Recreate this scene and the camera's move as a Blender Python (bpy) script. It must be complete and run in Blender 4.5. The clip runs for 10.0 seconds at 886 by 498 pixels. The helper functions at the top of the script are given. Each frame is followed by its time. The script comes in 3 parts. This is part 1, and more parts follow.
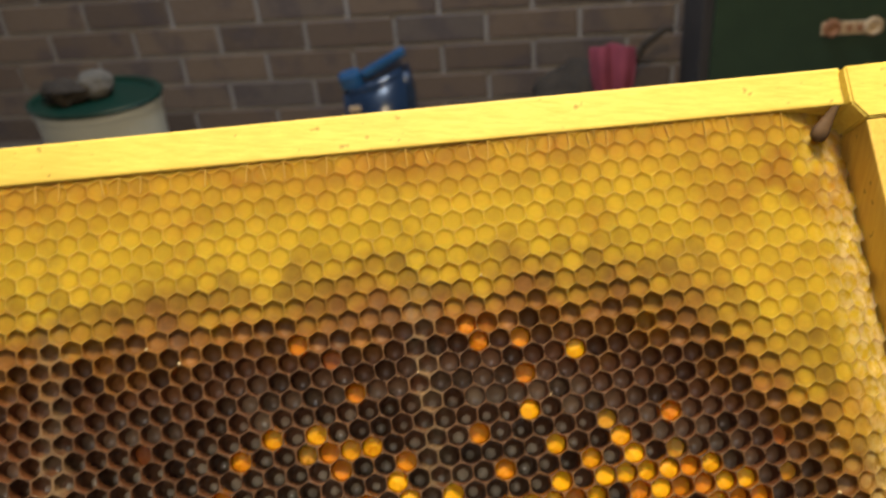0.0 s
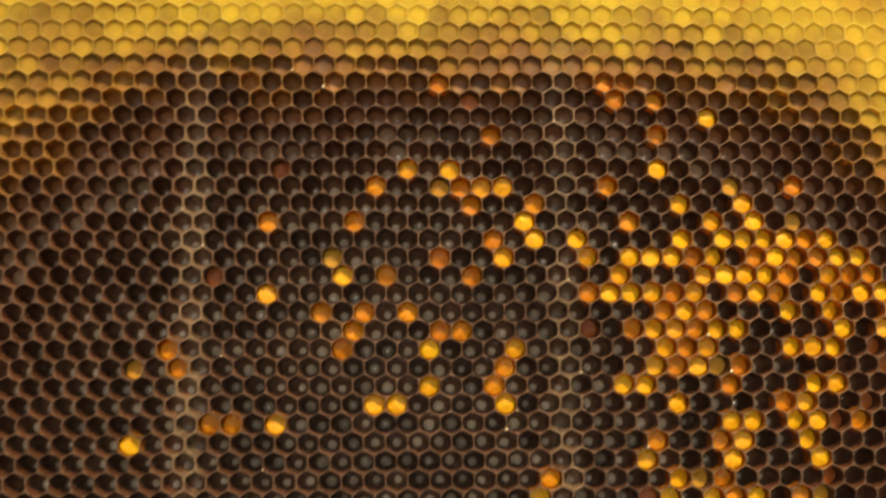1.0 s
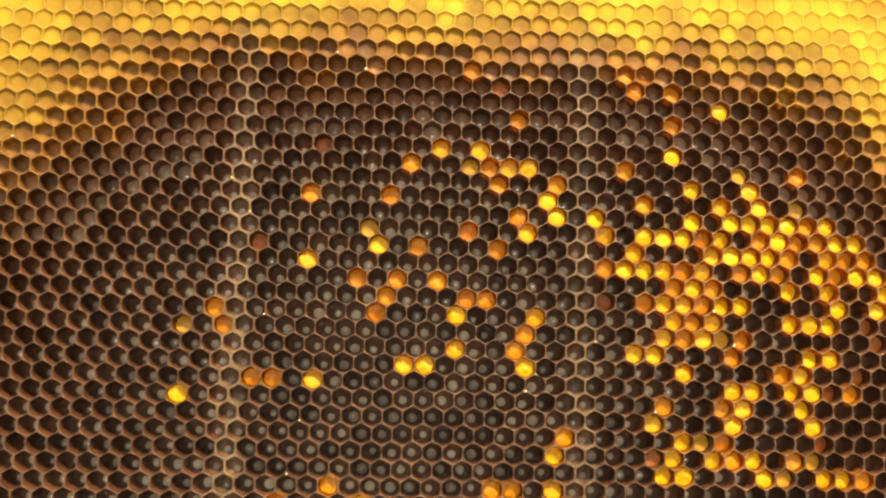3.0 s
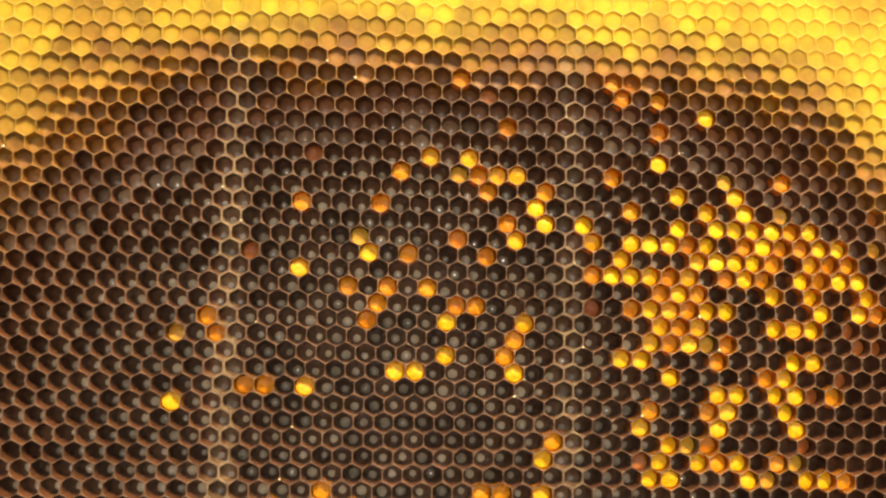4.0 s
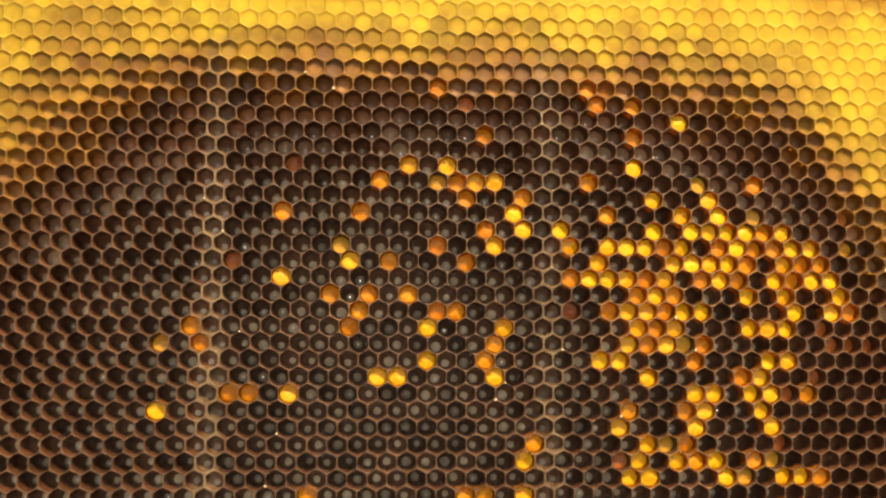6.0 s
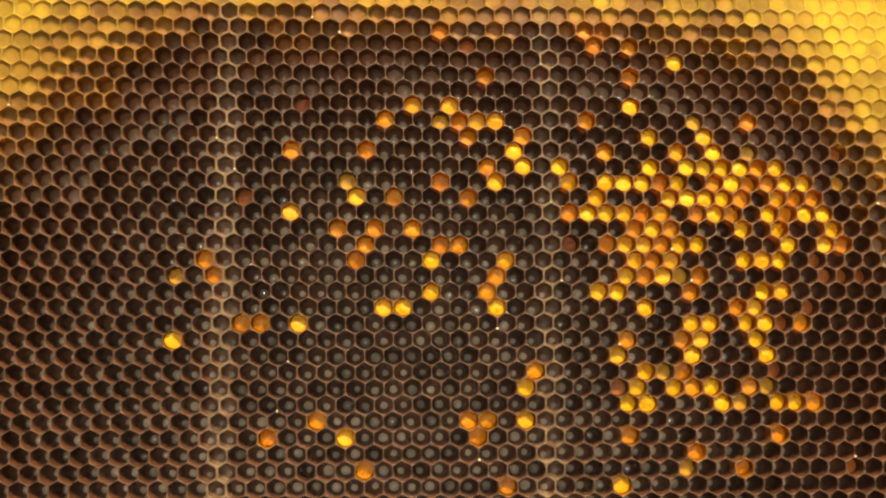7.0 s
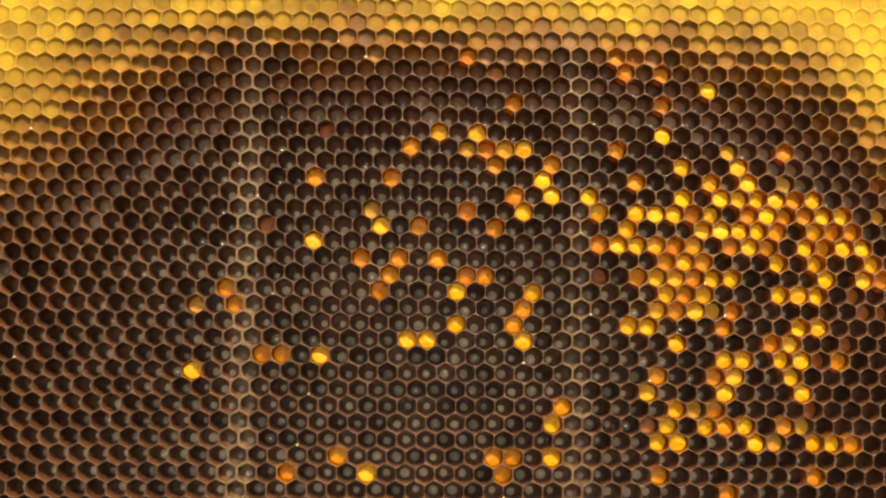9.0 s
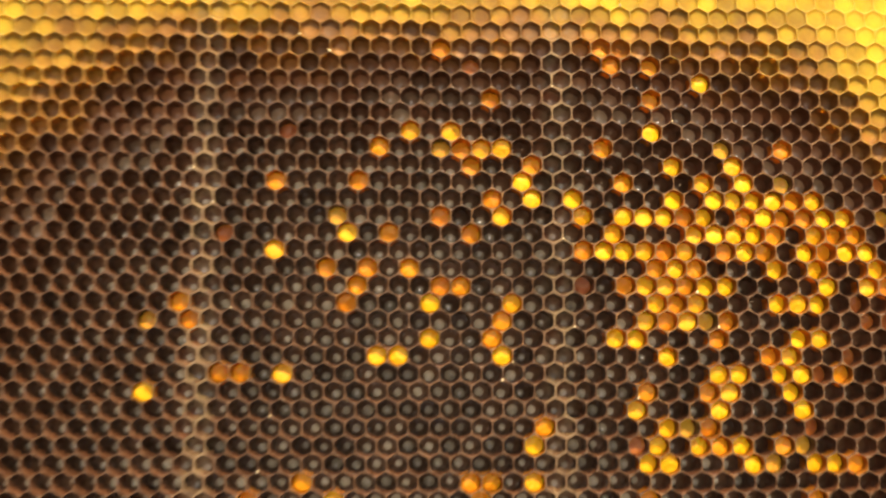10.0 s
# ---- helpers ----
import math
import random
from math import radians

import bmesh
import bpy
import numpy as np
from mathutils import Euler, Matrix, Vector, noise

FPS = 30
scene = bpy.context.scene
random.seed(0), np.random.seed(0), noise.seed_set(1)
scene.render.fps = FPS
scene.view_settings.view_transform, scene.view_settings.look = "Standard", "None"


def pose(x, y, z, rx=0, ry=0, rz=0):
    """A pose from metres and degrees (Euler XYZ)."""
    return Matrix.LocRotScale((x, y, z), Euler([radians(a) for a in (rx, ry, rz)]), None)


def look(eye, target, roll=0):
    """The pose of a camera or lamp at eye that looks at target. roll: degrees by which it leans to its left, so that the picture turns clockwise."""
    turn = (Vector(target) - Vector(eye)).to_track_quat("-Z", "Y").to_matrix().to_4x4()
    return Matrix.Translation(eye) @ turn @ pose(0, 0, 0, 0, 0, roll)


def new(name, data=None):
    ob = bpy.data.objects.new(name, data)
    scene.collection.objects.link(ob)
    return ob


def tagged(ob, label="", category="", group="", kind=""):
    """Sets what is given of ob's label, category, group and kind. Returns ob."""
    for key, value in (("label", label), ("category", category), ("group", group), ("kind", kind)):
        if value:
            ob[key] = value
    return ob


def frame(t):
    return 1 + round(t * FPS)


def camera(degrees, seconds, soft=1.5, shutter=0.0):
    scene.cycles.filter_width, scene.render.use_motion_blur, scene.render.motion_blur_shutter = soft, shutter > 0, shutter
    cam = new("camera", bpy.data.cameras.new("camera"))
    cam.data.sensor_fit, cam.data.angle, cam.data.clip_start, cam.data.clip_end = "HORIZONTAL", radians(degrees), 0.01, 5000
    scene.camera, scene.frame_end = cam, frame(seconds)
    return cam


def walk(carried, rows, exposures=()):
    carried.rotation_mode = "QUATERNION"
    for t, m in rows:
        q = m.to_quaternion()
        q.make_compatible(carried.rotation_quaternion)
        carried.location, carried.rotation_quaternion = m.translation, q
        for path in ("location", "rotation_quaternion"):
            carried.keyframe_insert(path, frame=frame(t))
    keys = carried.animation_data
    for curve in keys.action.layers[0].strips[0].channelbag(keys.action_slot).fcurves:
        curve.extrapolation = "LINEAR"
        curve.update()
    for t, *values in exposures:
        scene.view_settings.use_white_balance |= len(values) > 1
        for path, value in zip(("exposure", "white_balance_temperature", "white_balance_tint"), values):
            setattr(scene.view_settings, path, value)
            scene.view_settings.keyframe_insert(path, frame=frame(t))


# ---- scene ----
cam = camera(56.0, 10.0, soft=2.0, shutter=0.5)
cam.data.dof.use_dof, cam.data.dof.focus_distance, cam.data.dof.aperture_fstop = True, 0.235, 18.0
# The comb's own axes: x along the rows of cells, y into the comb, z up its face; origin at one cell's mouth.
COMB = Matrix([[0.98325, -0.1361, -0.12124, -0.06728], [0.18219, 0.71382, 0.67622, 0.14262], [-0.00549, -0.68698, 0.72666, 0.85552], [0, 0, 0, 1]])
# seconds, place and yaw, pitch, roll, all in the comb's axes
ROWS = [
    (0.0, 0.0394, -0.2102, 0.0004, -2.15, 11.37, -6.86),
    (0.1, 0.0366, -0.2100, -0.0030, -1.83, 11.25, -6.48),
    (0.2, 0.0279, -0.2092, -0.0090, -2.26, 10.90, -5.81),
    (0.3, 0.0194, -0.2075, -0.0141, -2.80, 9.99, -4.70),
    (0.4, 0.0141, -0.2046, -0.0171, -3.22, 8.80, -3.82),
    (0.5, 0.0121, -0.2027, -0.0212, -3.17, 8.16, -3.09),
    (0.7, 0.0077, -0.2017, -0.0333, -2.81, 7.36, -1.81),
    (1.0, 0.0023, -0.2067, -0.0478, -1.82, 7.47, -0.35),
    (1.2, 0.0006, -0.2061, -0.0527, -1.82, 7.49, 0.42),
    (1.5, -0.0006, -0.2120, -0.0544, -1.97, 7.10, 1.34),
    (1.7, -0.0011, -0.2162, -0.0603, -1.79, 7.24, 1.15),
    (2.0, -0.0028, -0.2173, -0.0591, -1.95, 7.46, 1.55),
    (2.2, -0.0056, -0.2179, -0.0590, -1.82, 7.30, 1.80),
    (2.5, -0.0047, -0.2201, -0.0554, -1.86, 6.79, 1.45),
    (2.7, -0.0075, -0.2218, -0.0563, -1.96, 7.47, 1.78),
    (3.8, -0.0056, -0.2250, -0.0517, -2.58, 6.09, 1.19),
    (4.0, -0.0070, -0.2255, -0.0499, -2.79, 6.10, 1.37),
    (4.2, -0.0069, -0.2237, -0.0517, -3.08, 6.19, 1.12),
    (4.5, -0.0071, -0.2228, -0.0500, -2.93, 6.40, 1.08),
    (4.8, -0.0057, -0.2178, -0.0471, -3.60, 6.46, 0.98),
    (5.0, -0.0039, -0.2198, -0.0481, -3.70, 6.12, 0.47),
    (5.2, -0.0054, -0.2223, -0.0484, -3.83, 6.11, 0.47),
    (6.3, -0.0036, -0.2348, -0.0536, -3.12, 6.28, 0.06),
    (6.5, -0.0019, -0.2326, -0.0650, -2.76, 6.24, -0.06),
    (6.7, -0.0008, -0.2334, -0.0634, -2.87, 6.12, 0.07),
    (7.0, -0.0013, -0.2364, -0.0676, -2.42, 6.08, -0.14),
    (7.2, -0.0008, -0.2344, -0.0671, -2.49, 6.44, -0.38),
    (7.5, -0.0033, -0.2412, -0.0619, -2.05, 7.17, -0.11),
    (7.7, -0.0029, -0.2403, -0.0592, -2.19, 7.01, -0.63),
    (8.0, -0.0037, -0.2378, -0.0520, -2.31, 6.56, -0.45),
    (8.2, -0.0042, -0.2423, -0.0524, -2.29, 6.87, -0.49),
    (8.5, -0.0026, -0.2368, -0.0549, -1.64, 6.98, -0.15),
    (8.7, -0.0023, -0.2343, -0.0573, -1.50, 7.07, 0.19),
    (9.0, -0.0034, -0.2313, -0.0604, -1.19, 6.57, 0.73),
    (9.2, -0.0046, -0.2342, -0.0620, -1.42, 6.36, 0.85),
    (9.5, -0.0049, -0.2319, -0.0638, -1.46, 6.03, 0.87),
    (9.8, -0.0034, -0.2287, -0.0607, -1.61, 6.11, 0.48),
    (10.0, 0.0024, -0.2145, -0.0551, -1.69, 6.27, 0.15),
]
EXPOSURES = [(0.0, -0.1), (0.5, -0.36), (1.0, 0.16), (1.5, 0.6), (2.5, 0.95), (4.0, 0.95), (5.2, 0.84), (6.5, 0.58), (7.0, 0.65), (7.5, 0.98), (8.0, 0.96), (8.5, 0.6), (9.0, 0.6), (9.5, 0.7), (10.0, 0.92)]
walk(cam, [(t, COMB @ pose(x, y, z, 90 + pitch, 0, yaw) @ pose(0, 0, 0, 0, 0, roll)) for t, x, y, z, yaw, pitch, roll in ROWS], EXPOSURES)

# ---- world and lamps ----
world = bpy.data.worlds.new("world")
scene.world = world
world.use_nodes = True
world.node_tree.nodes["Background"].inputs[0].default_value = (0.02, 0.02, 0.022, 1)
world.node_tree.nodes["Background"].inputs[1].default_value = 0.3


def area_lamp(name, eye, target, width, height, watts, colour):
    data = bpy.data.lights.new(name, "AREA")
    data.shape, data.size, data.size_y, data.energy, data.color = "RECTANGLE", width, height, watts, colour
    ob = new(name, data)
    ob.matrix_world = look(eye, target)
    return ob


FOCUS = COMB @ Vector((0, 0, -0.02))
WARM_AT = COMB @ Vector((0.26, -0.80, 0.90))
area_lamp("warm_ceiling_lamp", WARM_AT, FOCUS, 0.26, 0.26, 29, (1.0, 0.77, 0.42))
COOL_AT = COMB @ Vector((-0.06, -1.85, -0.10))
area_lamp("cool_ceiling_lamp", COOL_AT, FOCUS, 0.40, 0.16, 8, (1.0, 0.88, 0.74))
# Added fill with no source of its own: tints the comb blue for haze.
TINT_AT = COMB @ Vector((-0.04, -1.25, 0.62))
area_lamp("blue_tint_fill", TINT_AT, COMB @ Vector((0, 0, 0.02)), 0.55, 0.32, 2.6, (0.62, 0.72, 1.0))
area_lamp("wall_side_lamp", (-0.35, 1.55, 2.42), (-0.35, 2.1, 0.4), 0.6, 0.12, 46, (0.68, 0.81, 1.0))

# ---- materials ----


def material(name):
    mat = bpy.data.materials.new(name)
    mat.use_nodes = True
    tree = mat.node_tree
    return mat, tree, tree.nodes["Principled BSDF"]


def node(tree, kind, **values):
    n = tree.nodes.new(kind)
    for key, value in values.items():
        n.inputs[key.replace("_", " ")].default_value = value
    return n


def noise_of(tree, scale, detail=3.0, where=None, rough=0.55):
    n = node(tree, "ShaderNodeTexNoise", Scale=scale, Detail=detail, Roughness=rough)
    if where is not None:
        tree.links.new(where, n.inputs["Vector"])
    return n.outputs["Fac"]


def calc(tree, op, a, b=None, clamp=False):
    n = tree.nodes.new("ShaderNodeMath")
    n.operation, n.use_clamp = op, clamp
    for k, v in enumerate((a, b)):
        if v is None:
            continue
        if isinstance(v, (int, float)):
            n.inputs[k].default_value = v
        else:
            tree.links.new(v, n.inputs[k])
    return n.outputs[0]


def span(tree, v, lo, hi, to_lo=0.0, to_hi=1.0):
    n = node(tree, "ShaderNodeMapRange")
    n.clamp = True
    for key, x in (("From Min", lo), ("From Max", hi), ("To Min", to_lo), ("To Max", to_hi)):
        n.inputs[key].default_value = x
    tree.links.new(v, n.inputs["Value"])
    return n.outputs[0]


def blend(tree, fac, a, b, mode="MIX"):
    n = tree.nodes.new("ShaderNodeMix")
    n.data_type, n.blend_type = "RGBA", mode
    for key, v in ((0, fac), (6, a), (7, b)):
        if isinstance(v, tuple):
            n.inputs[key].default_value = (*v, 1)[:4]
        elif isinstance(v, (int, float)):
            n.inputs[key].default_value = v
        else:
            tree.links.new(v, n.inputs[key])
    return n.outputs[2]


def bump(tree, bsdf, height, strength, distance):
    n = node(tree, "ShaderNodeBump", Strength=strength, Distance=distance)
    tree.links.new(height, n.inputs["Height"])
    tree.links.new(n.outputs[0], bsdf.inputs["Normal"])


def ramp(tree, fac, stops):
    n = tree.nodes.new("ShaderNodeValToRGB")
    while len(n.color_ramp.elements) < len(stops):
        n.color_ramp.elements.new(0.5)
    for e, (at, colour) in zip(n.color_ramp.elements, stops):
        e.position, e.color = at, (*colour, 1)
    tree.links.new(fac, n.inputs[0])
    return n.outputs[0]


def comb_place(tree):
    """The place on the comb, in metres of its own axes."""
    geo = tree.nodes.new("ShaderNodeNewGeometry")
    n = tree.nodes.new("ShaderNodeMapping")
    n.vector_type = "TEXTURE"
    n.inputs["Location"].default_value = COMB.translation
    n.inputs["Rotation"].default_value = COMB.to_euler("XYZ")
    tree.links.new(geo.outputs["Position"], n.inputs["Vector"])
    return n.outputs[0]


# The old brood nest: a broad arch, darkened by cocoons; fresh wax round it.
NEST_X, NEST_Z, NEST_A, NEST_B = 0.0105, -0.075, 0.1355, 0.111
SEAMS = (-0.0535, 0.0395)
STAIN_SHADE_TOP = 0.066


def nest_radius(x, z):
    return (abs((x - NEST_X) / NEST_A) ** 3.8 + abs((z - NEST_Z) / NEST_B) ** 3.8) ** (1 / 3.8)


def nest_mask(tree, place):
    """0 deep in the nest, 1 out in the fresh wax, with a ragged edge; and how near a wire seam lies."""
    sep = tree.nodes.new("ShaderNodeSeparateXYZ")
    tree.links.new(place, sep.inputs[0])
    x, z = sep.outputs[0], sep.outputs[2]
    dx = calc(tree, "POWER", calc(tree, "ABSOLUTE", calc(tree, "DIVIDE", calc(tree, "SUBTRACT", x, NEST_X), NEST_A)), 3.8)
    dz = calc(tree, "POWER", calc(tree, "ABSOLUTE", calc(tree, "DIVIDE", calc(tree, "SUBTRACT", z, NEST_Z), NEST_B)), 3.8)
    rho = calc(tree, "POWER", calc(tree, "ADD", dx, dz), 1 / 3.8)
    flat = tree.nodes.new("ShaderNodeCombineXYZ")
    tree.links.new(x, flat.inputs[0])
    tree.links.new(z, flat.inputs[1])
    wobble = calc(tree, "SUBTRACT", noise_of(tree, 42.0, 2.0, flat.outputs[0]), 0.5)
    fine = calc(tree, "SUBTRACT", noise_of(tree, 150.0, 1.0, flat.outputs[0]), 0.5)
    rho = calc(tree, "ADD", rho, calc(tree, "ADD", calc(tree, "MULTIPLY", wobble, 0.24), calc(tree, "MULTIPLY", fine, 0.09)))
    far = calc(tree, "MAXIMUM", calc(tree, "SUBTRACT", rho, 0.88), 0.0)
    rho = calc(tree, "SUBTRACT", rho, calc(tree, "MULTIPLY", far, span(tree, x, -0.04, -0.09, 0.0, 0.50)))
    rho = calc(tree, "ADD", rho, calc(tree, "MULTIPLY", span(tree, x, -0.05, -0.10, 0.0, 0.02), span(tree, z, -0.045, 0.015, -0.6, 1.0)))
    rho = calc(tree, "SUBTRACT", rho, span(tree, z, 0.0, -0.07, 0.0, 0.14))
    near = [span(tree, calc(tree, "ABSOLUTE", calc(tree, "SUBTRACT", x, s)), 0.0022, 0.0050, 1.0, 0.0) for s in SEAMS]
    seam = calc(tree, "MAXIMUM", *near)
    seam = calc(tree, "MULTIPLY", seam, span(tree, noise_of(tree, 260.0, 2.0, flat.outputs[0]), 0.35, 0.62))
    edge = calc(tree, "MULTIPLY", span(tree, x, 0.144, 0.155), span(tree, noise_of(tree, 330.0, 2.0, flat.outputs[0]), 0.40, 0.60))
    patch = noise_of(tree, 70.0, 3.0, flat.outputs[0])
    # Browner below the top bar: stain, and the bar's shade put into the colour.
    worn = calc(tree, "MULTIPLY", span(tree, z, STAIN_SHADE_TOP - 0.013, STAIN_SHADE_TOP), span(tree, patch, 0.30, 0.62, 0.35, 1.0))
    corner = calc(tree, "MULTIPLY", calc(tree, "MULTIPLY", span(tree, z, 0.018, 0.048), span(tree, x, 0.095, 0.135)), span(tree, patch, 0.40, 0.60))
    return rho, seam, edge, calc(tree, "MAXIMUM", worn, corner)


def wax(name, middle, dark, brown, fresh, pale, rough, through_fresh, through_dark=0.0, coat=0.0, grain=0.18, reach=(0.38, 0.80), uneven=0.42):
    """Wax of a given part of the cell: its colours amid the nest, towards its edge, on the edge, in fresh comb and on a seam."""
    mat, tree, bsdf = material(name)
    place = comb_place(tree)
    rho, seam, edge, worn = nest_mask(tree, place)
    info = tree.nodes.new("ShaderNodeObjectInfo")
    geo = tree.nodes.new("ShaderNodeNewGeometry")
    each = calc(tree, "FRACT", calc(tree, "ADD", info.outputs["Random"], geo.outputs["Random Per Island"]))
    t = span(tree, calc(tree, "ADD", rho, calc(tree, "MULTIPLY", calc(tree, "SUBTRACT", each, 0.5), 0.045)), 0.83, 1.09)
    colour = ramp(tree, t, ((0.0, dark), (0.38, brown), (0.66, tuple(0.62 * b + 0.38 * f for b, f in zip(brown, fresh))), (0.95, fresh)))
    sep = tree.nodes.new("ShaderNodeSeparateXYZ")
    tree.links.new(place, sep.inputs[0])
    # Lower down the edge tones give way to the middle tone.
    by_height = calc(tree, "MAXIMUM", span(tree, sep.outputs[2], -0.065, -0.005, 0.25, 1.0), t)
    colour = blend(tree, calc(tree, "MULTIPLY", span(tree, rho, *reach), by_height), middle, colour)
    colour = blend(tree, calc(tree, "MULTIPLY", seam, calc(tree, "SUBTRACT", 1.0, calc(tree, "MULTIPLY", t, 0.8))), colour, pale)
    colour = blend(tree, edge, colour, (0.74, 0.60, 0.30))
    stain = calc(tree, "MULTIPLY", span(tree, noise_of(tree, 38.0, 3.0, place), 0.56, 0.70), calc(tree, "MULTIPLY", t, 0.55))
    colour = blend(tree, stain, colour, (0.52, 0.27, 0.035))
    # Stain below the bar and in the corner, with the bar's shade painted in.
    colour = blend(tree, calc(tree, "MULTIPLY", calc(tree, "MULTIPLY", worn, t), 0.80), colour, (0.42, 0.21, 0.030))
    shade = calc(tree, "ADD", calc(tree, "MULTIPLY", calc(tree, "SUBTRACT", each, 0.5), uneven), calc(tree, "MULTIPLY", noise_of(tree, 520.0, 3.0, place), 0.9))
    grey = tree.nodes.new("ShaderNodeCombineColor")
    value = span(tree, shade, 0.0, 0.9, 0.50, 1.45)
    calm = span(tree, shade, 0.0, 0.9, 0.86, 1.12)
    lean = tree.nodes.new("ShaderNodeMix")
    for key, v in ((0, t), (2, value), (3, calm)):
        tree.links.new(v, lean.inputs[key])
    value = lean.outputs[0]
    for k in range(3):
        tree.links.new(value, grey.inputs[k])
    colour = blend(tree, 1.0, colour, grey.outputs[0], "MULTIPLY")
    tree.links.new(colour, bsdf.inputs["Base Color"])
    tree.links.new(calc(tree, "ADD", span(tree, rho, 0.75, 0.95, rough, 0.65), calc(tree, "MULTIPLY", seam, 0.3), True), bsdf.inputs["Roughness"])
    tree.links.new(calc(tree, "MULTIPLY", span(tree, rho, 0.62, 0.82, coat, 0.0), calc(tree, "SUBTRACT", 1.0, calc(tree, "MULTIPLY", seam, 0.85))), bsdf.inputs["Coat Weight"])
    tree.links.new(span(tree, t, 0.05, 0.4, 0.3, 0.2), bsdf.inputs["Specular IOR Level"])
    bsdf.inputs["Coat Roughness"].default_value = 0.10
    tree.links.new(span(tree, t, 0.15, 0.6, 0.0, 0.9), bsdf.inputs["Subsurface Weight"])
    bsdf.inputs["Subsurface Radius"].default_value = (1.0, 0.75, 0.25)
    bsdf.inputs["Subsurface Scale"].default_value = 0.0030
    bump(tree, bsdf, noise_of(tree, 1100.0, 3.0, place), grain, 0.0004)
    glow = tree.nodes.new("ShaderNodeBsdfTranslucent")
    tree.links.new(colour, glow.inputs["Color"])
    mix = tree.nodes.new("ShaderNodeMixShader")
    tree.links.new(span(tree, t, 0.3, 0.9, through_dark, through_fresh), mix.inputs[0])
    tree.links.new(bsdf.outputs[0], mix.inputs[1])
    tree.links.new(glow.outputs[0], mix.inputs[2])
    tree.links.new(mix.outputs[0], tree.nodes["Material Output"].inputs["Surface"])
    return mat


FRESH = (0.61, 0.44, 0.036)
FRESH_RIM = (0.68, 0.50, 0.085)
RIM = wax("wax_rim", (0.118, 0.068, 0.043), (0.122, 0.068, 0.040), (0.25, 0.130, 0.030), FRESH_RIM, (0.215, 0.150, 0.092), 0.45, 0.32, 0.10)
WALL = wax("cell_wall", (0.095, 0.039, 0.020), (0.128, 0.053, 0.026), (0.200, 0.092, 0.019), FRESH, (0.17, 0.118, 0.07), 0.45, 0.32, 0.04, coat=0.35, reach=(0.55, 0.86))
# Amid the nest the floor's pale colour stands in for the lamp's glint.
FLOOR_WAX = wax("cell_floor", (0.265, 0.220, 0.148), (0.165, 0.077, 0.038), (0.215, 0.100, 0.020), FRESH, (0.20, 0.15, 0.10), 0.3, 0.25, 0.0, coat=0.9, reach=(0.64, 0.82), uneven=1.0)
# Wax round the pollen: its stain and its orange glow, both in the colour.
RIM_STAIN_GLOW = wax("pollen_stain_glow_rim", (0.26, 0.142, 0.066), (0.26, 0.142, 0.062), (0.28, 0.15, 0.05), FRESH, (0.22, 0.125, 0.055), 0.45, 0.55, 0.3)
WALL_STAIN_GLOW = wax("pollen_stain_glow_wall", (0.46, 0.190, 0.028), (0.46, 0.190, 0.028), (0.46, 0.195, 0.03), FRESH, (0.40, 0.19, 0.04), 0.4, 0.6, 0.60, coat=0.2)
# The polished lining at the foot of the deep cells.
BOWL = wax("cell_lining", (0.088, 0.046, 0.023), (0.120, 0.050, 0.024), (0.200, 0.092, 0.019), FRESH, (0.17, 0.118, 0.07), 0.35, 0.32, 0.04, coat=0.8, reach=(0.55, 0.86), uneven=0.8)
WAXES = (RIM, WALL, FLOOR_WAX, RIM_STAIN_GLOW, WALL_STAIN_GLOW, BOWL)


def pollen_paint(name, low, high):
    mat, tree, bsdf = material(name)
    info = tree.nodes.new("ShaderNodeObjectInfo")
    coord = tree.nodes.new("ShaderNodeTexCoord")
    grain = noise_of(tree, 900.0, 3.0, coord.outputs["Object"])
    fac = calc(tree, "ADD", calc(tree, "MULTIPLY", info.outputs["Random"], 0.75), calc(tree, "MULTIPLY", calc(tree, "SUBTRACT", grain, 0.35), 0.8), True)
    tree.links.new(blend(tree, fac, low, high), bsdf.inputs["Base Color"])
    bsdf.inputs["Roughness"].default_value = 0.5
    bsdf.inputs["Subsurface Weight"].default_value = 0.35
    bsdf.inputs["Subsurface Radius"].default_value = (1.0, 0.50, 0.08)
    bsdf.inputs["Subsurface Scale"].default_value = 0.0012
    bsdf.inputs["Specular IOR Level"].default_value = 0.25
    bsdf.inputs["Coat Weight"].default_value = 0.06
    bsdf.inputs["Coat Roughness"].default_value = 0.4
    bump(tree, bsdf, grain, 0.5, 0.0006)
    return mat


POLLEN = {
    "y": pollen_paint("yellow_pollen", (0.62, 0.29, 0.003), (0.76, 0.44, 0.005)),
    "o": pollen_paint("orange_pollen", (0.50, 0.165, 0.004), (0.64, 0.27, 0.006)),
    "r": pollen_paint("rust_pollen", (0.26, 0.070, 0.016), (0.40, 0.13, 0.02)),
    "t": pollen_paint("tan_pollen", (0.48, 0.22, 0.015), (0.58, 0.32, 0.03)),
}


